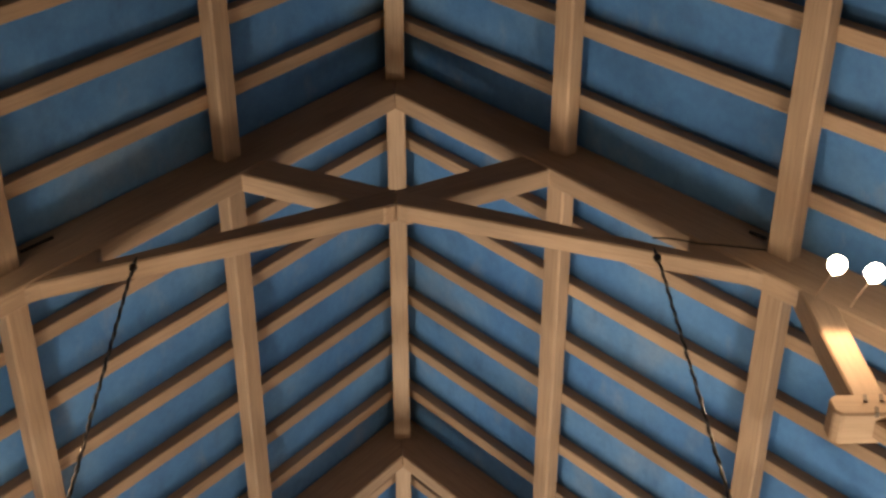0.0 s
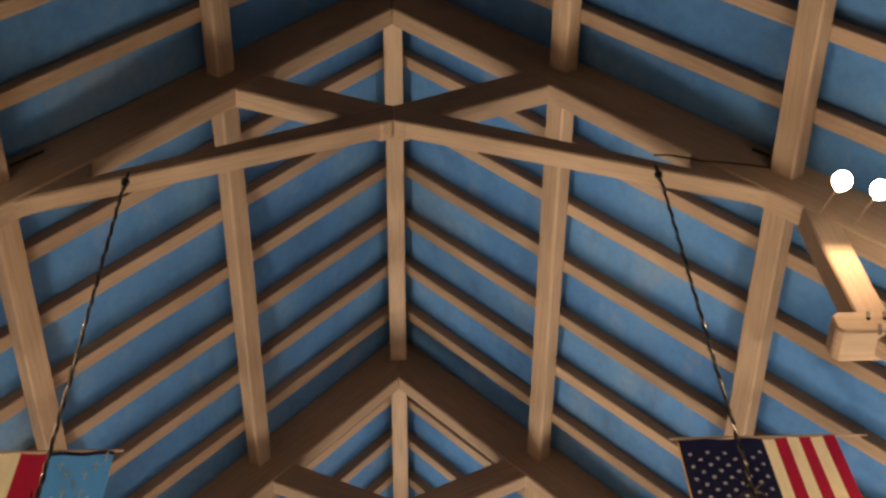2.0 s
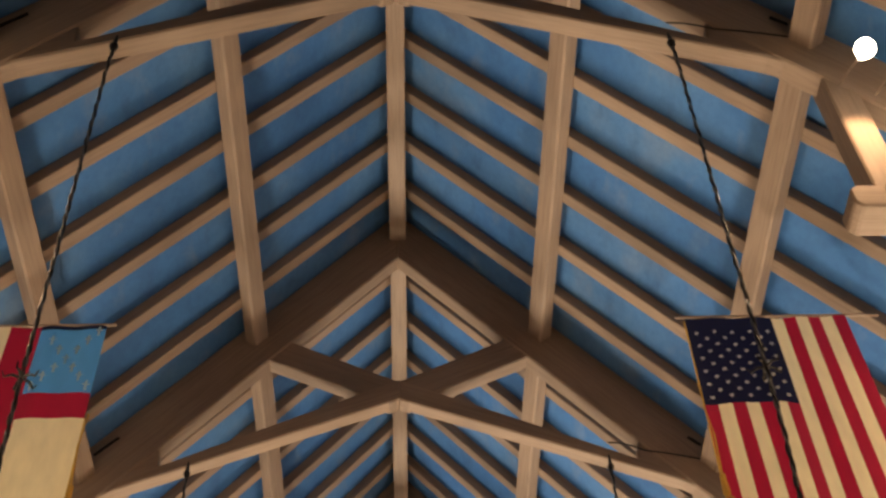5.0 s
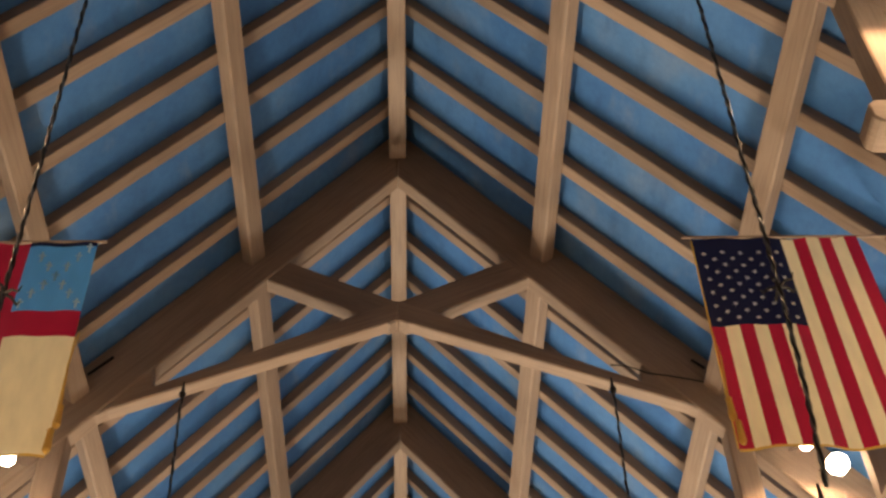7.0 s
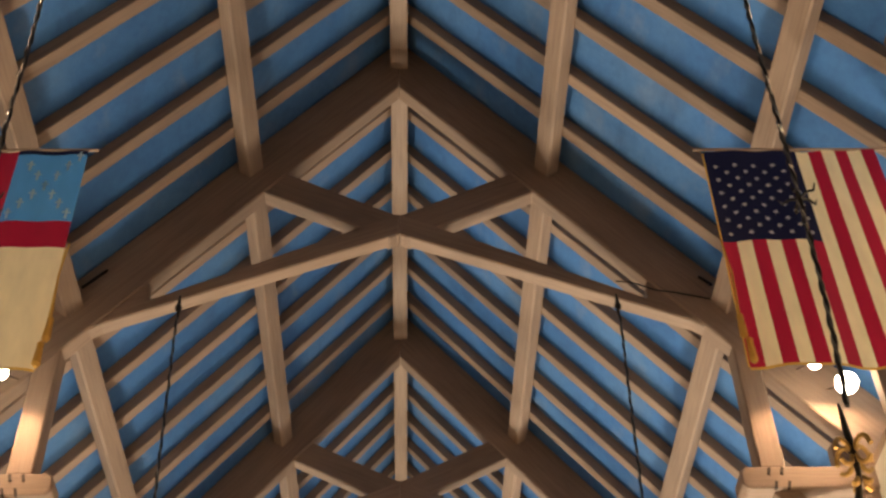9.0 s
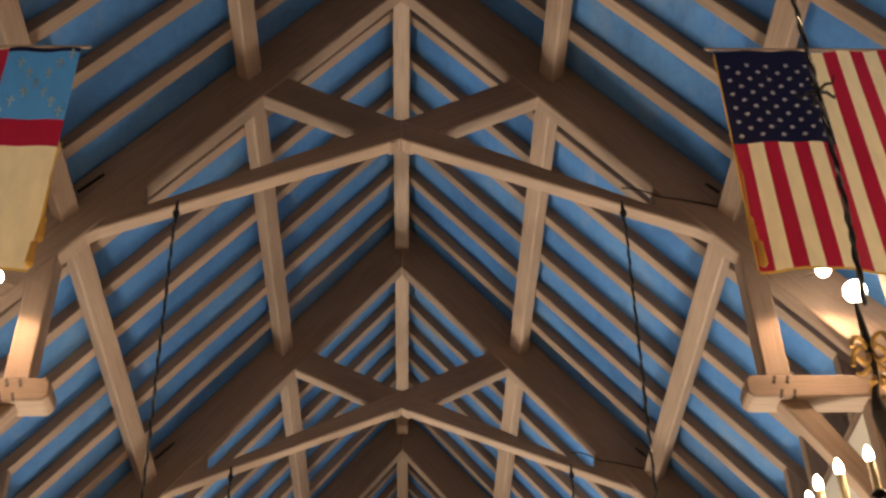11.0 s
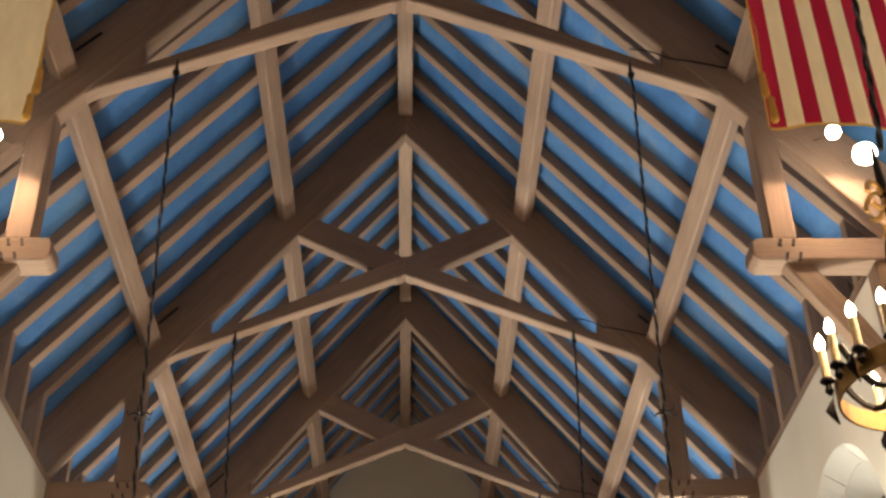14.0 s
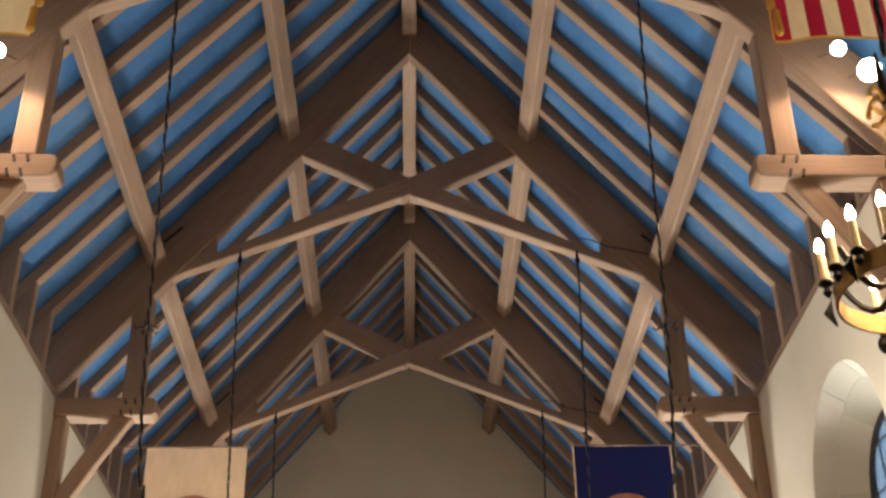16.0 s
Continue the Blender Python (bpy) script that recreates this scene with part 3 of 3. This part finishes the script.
# ---- flood bulbs on the trusses ----
def flood_lamp(x, y, z, gap, back, sizes=(1.0, 1.0)):
    """Two bare bulbs on a bracket that stands out from the timber behind it."""
    s = 1 if x > 0 else -1
    f = thing("flood_lamp", "pair of bare lit bulbs on a bracket fixed to the truss", "lamp", "flood lamps", at=Matrix.Translation((x, y, z)))
    for dx, dz in ((0.0, 0.0), (s * gap[0], gap[1])):
        bm = bmesh.new()
        tube(bm, [(dx, back + 0.03, dz + 0.24), (dx, 0.05, dz + 0.03)], 0.006, 6)
        part("bracket", bm, TIMBER, f, "thin wooden bracket")
    for dx, dz, k in ((0.0, 0.0, sizes[0]), (s * gap[0], gap[1], sizes[1])):
        bm = bmesh.new()
        lathe(bm, [(q * k, v * k) for q, v in ((0.018, -0.07), (0.026, -0.052), (0.048, -0.024), (0.056, 0.0), (0.056, 0.018), (0.048, 0.04), (0.03, 0.056), (0.008, 0.064))], 18, (0, 0, 0))
        bmesh.ops.rotate(bm, verts=bm.verts, cent=(0, 0, 0), matrix=Matrix.Rotation(radians(112), 3, "X"))
        bmesh.ops.translate(bm, verts=bm.verts, vec=(dx, 0, dz))
        part("bulb", bm, FLOOD, f, "round lit bulb")
    d = bpy.data.lights.new("flood", "SPOT")
    d.energy, d.shadow_soft_size, d.color = FLOOD_WATTS, 0.06, WARM
    d.spot_size, d.spot_blend = radians(142), 0.3
    at = Vector((x + s * gap[0] / 2, y - 0.02, z + gap[1] / 2))
    new("flood", d).matrix_basis = look(at, at + Vector((-s * 0.1, 0.35, -1.0)))


flood_lamp(2.56, 3.90, 7.82, (0.19, -0.10), 0.35)
flood_lamp(-2.60, 3.90, 7.82, (0.19, -0.10), 0.35)
flood_lamp(2.94, 7.80, 7.745, (0.18, -0.19), 0.355, (0.9, 1.4))
flood_lamp(-2.76, 7.80, 7.70, (0.18, -0.10), 0.355)


# ---- flags ----
def patch(bm, u0, u1, v0, v1, nu, nv, fold, lift=0.0, mi=0):
    grid = [[bm.verts.new(fold(u0 + (u1 - u0) * i / nu, v0 + (v1 - v0) * j / nv, lift)) for i in range(nu + 1)] for j in range(nv + 1)]
    for j in range(nv):
        for i in range(nu):
            f = bm.faces.new((grid[j][i], grid[j][i + 1], grid[j + 1][i + 1], grid[j + 1][i]))
            f.material_index, f.smooth = mi, True


def draped(w, h, depth=0.025, seed=0.0, flare=0.0):
    """A hanging cloth: u across, v down, in metres; lift towards the viewer."""
    def at(u, v, lift):
        g = v / h
        wave = depth * (0.25 + 0.75 * g) * math.sin(u / w * 11.0 + seed + 0.8 * g) + 0.35 * depth * math.sin(u / w * 23.0 + seed * 2)
        return (u + flare * g * (u / w - 0.5), wave - lift, -v + 0.006 * math.sin(u / w * 9 + seed))
    return at


def star_shape(bm, u, v, r, fold, lift, mi):
    ring = []
    for k in range(10):
        a = math.pi / 2 + k * math.pi / 5
        q = r if k % 2 == 0 else r * 0.42
        ring.append(bm.verts.new(fold(u + q * math.cos(a), v + q * math.sin(a), lift)))
    f = bm.faces.new(ring)
    f.material_index = mi


def pole(parent, w, extra, inward=0.06):
    bm = bmesh.new()
    tube(bm, [(-inward, 0.0, 0.012), (w + extra, 0.0, 0.012)], 0.010, 8)
    part("pole", bm, TIMBER, parent, "thin wooden flag pole")


def tassel(parent, x, z, length=0.34):
    bm = bmesh.new()
    tube(bm, [(x, -0.02, z + 0.55), (x + 0.015, -0.025, z + 0.3), (x, -0.02, z)], 0.006, 5)
    for k in range(2):
        lathe(bm, [(0.012, -0.16), (0.024, -0.14), (0.018, -0.03), (0.020, -0.01), (0.006, 0.01)], 8, (x + 0.02 * k, -0.02, z - 0.17 * k))
    part("tassel", bm, GOLD, parent, "gold cord with tassels")


def striped_flag():
    w, h, field = 1.06, 1.68, 0.77
    f = thing("hanging_flag", "red and cream striped flag with starred navy canton", "flag", "flags")
    fold = draped(w, h, 0.022, 0.4, 0.05)
    sw = w / 13
    for k in range(13):
        bm = bmesh.new()
        top = field if k < 7 else 0.0
        patch(bm, k * sw, (k + 1) * sw, top, h, 3, 26, fold)
        part("stripe", bm, RED if k % 2 == 0 else CREAM, f)
    bm = bmesh.new()
    patch(bm, 0, 7 * sw, 0, field, 16, 12, fold)
    canton = part("canton", bm, NAVY, f, "navy blue starred field")
    for row in range(9):
        for col in range(6 if row % 2 == 0 else 5):
            bm = bmesh.new()
            u = 7 * sw * (row + 1) / 10
            v = 0.085 + (field - 0.085) * ((2 * col + 1 if row % 2 == 0 else 2 * col + 2) / 12)
            star_shape(bm, u, v, 0.0195, fold, 0.006, 0)
            part("star", bm, WHITE, canton)
    bm = bmesh.new()
    patch(bm, -0.010, 0, 0.02, h, 1, 26, fold)
    patch(bm, 0, w, h, h + 0.016, 39, 1, fold)
    part("fringe", bm, GOLD, f, "gold fringe along the edge")
    pole(f, w, 0.23)
    tassel(f, -0.03, -1.35)
    return f


def cross_flag():
    """u runs from the inner edge to the wall."""
    w, h = 1.05, 1.68
    f = thing("hanging_flag", "cream flag with red cross and light blue canton", "flag", "flags")
    fold = draped(w, h, 0.022, 1.7)
    cu, cv, bu, bv = 0.41, 0.60, 0.20, 0.21
    for name, mat, u0, u1, v0, v1, label in (("canton", SKYBLUE, 0, cu, 0, cv, "light blue canton with small pale crosses"), ("cross_band", RED, cu, cu + bu, 0, h, "red cross band"), ("cross_band", RED, 0, cu, cv, cv + bv, "red cross band"),
                                              ("cross_band", RED, cu + bu, w, cv, cv + bv, "red cross band"), ("field", CREAM, 0, cu, cv + bv, h, ""), ("field", CREAM, cu + bu, w, 0, cv, ""), ("field", CREAM, cu + bu, w, cv + bv, h, "")):
        bm = bmesh.new()
        patch(bm, u0, u1, v0, v1, 8, 12, fold)
        p = part(name, bm, mat, f, label)
        if name == "canton":
            for k in range(13):
                d = (k % 7 - 3) * 0.135
                u, v = cu * (0.5 + d), cv * (0.5 + (d if k < 7 else -d))
                bm = bmesh.new()
                patch(bm, u - 0.007, u + 0.007, v - 0.042, v + 0.042, 1, 2, fold, 0.004)
                patch(bm, u - 0.022, u + 0.022, v - 0.016, v - 0.004, 2, 1, fold, 0.0048)
                part("small_cross", bm, PALEBLUE, p)
    bm = bmesh.new()
    patch(bm, -0.007, 0, cv + bv, h, 1, 18, fold)
    patch(bm, 0, w, h, h + 0.016, 39, 1, fold)
    part("fringe", bm, GOLD, f, "gold fringe along the edge")
    bm = bmesh.new()
    patch(bm, 0, cu, 0, 0.035, 8, 1, fold, 0.004)
    part("sleeve", bm, DEEP, f, "dark blue pole sleeve")
    pole(f, w, 0.18)
    tassel(f, -0.03, -1.35)
    return f


FLAG_Y, FLAG_X, FLAG_Z = 6.0, 1.878, 7.972
striped_flag().matrix_basis = Matrix.Translation((FLAG_X, FLAG_Y, FLAG_Z))
cross_flag().matrix_basis = Matrix.Translation((-FLAG_X, FLAG_Y, FLAG_Z)) @ Matrix.Diagonal((-1, 1, 1, 1))


def banner(color, ring_color, face_color, label, seed):
    w, h = 1.03, 1.55
    f = thing("hanging_banner", label, "banner", "banners")
    fold = draped(w, h, 0.012, seed)
    bm = bmesh.new()
    patch(bm, 0, w, 0, h, 16, 20, fold)
    part("cloth", bm, color, f)
    for u in (-0.014, w):
        bm = bmesh.new()
        patch(bm, u, u + 0.014, 0, h, 1, 20, fold)
        part("edging", bm, TAN, f, "pale tan edging")
    bm = bmesh.new()
    cx, cz, n = w / 2, 0.86, 40
    for r0, r1, mi, lift in ((0.0, 0.275, 1, 0.010), (0.275, 0.335, 0, 0.012)):
        inner = [bm.verts.new(fold(cx + r0 * math.cos(2 * math.pi * k / n), cz + r0 * math.sin(2 * math.pi * k / n), lift)) for k in range(n)] if r0 else None
        outer = [bm.verts.new(fold(cx + r1 * math.cos(2 * math.pi * k / n), cz + r1 * math.sin(2 * math.pi * k / n), lift)) for k in range(n)]
        if inner:
            for k in range(n):
                q = bm.faces.new((inner[k], inner[(k + 1) % n], outer[(k + 1) % n], outer[k]))
                q.material_index = mi
        else:
            bm.faces.new(outer).material_index = mi
    part("seal", bm, [ring_color, face_color], f, "round embroidered seal")
    pole(f, w, 0.57, 0.04)
    return f


BANNER_Y, BANNER_Z = 13.85, 7.34
banner(TAN, PINK, TAN, "tan cloth banner with a round dark seal on a pole", 0.3).matrix_basis = Matrix.Translation((-1.735, BANNER_Y, BANNER_Z)) @ Matrix.Diagonal((-1, 1, 1, 1))
banner(DEEP, PINK, TAN, "deep blue cloth banner with a round pale seal on a pole", 1.1).matrix_basis = Matrix.Translation((1.76, BANNER_Y, BANNER_Z))
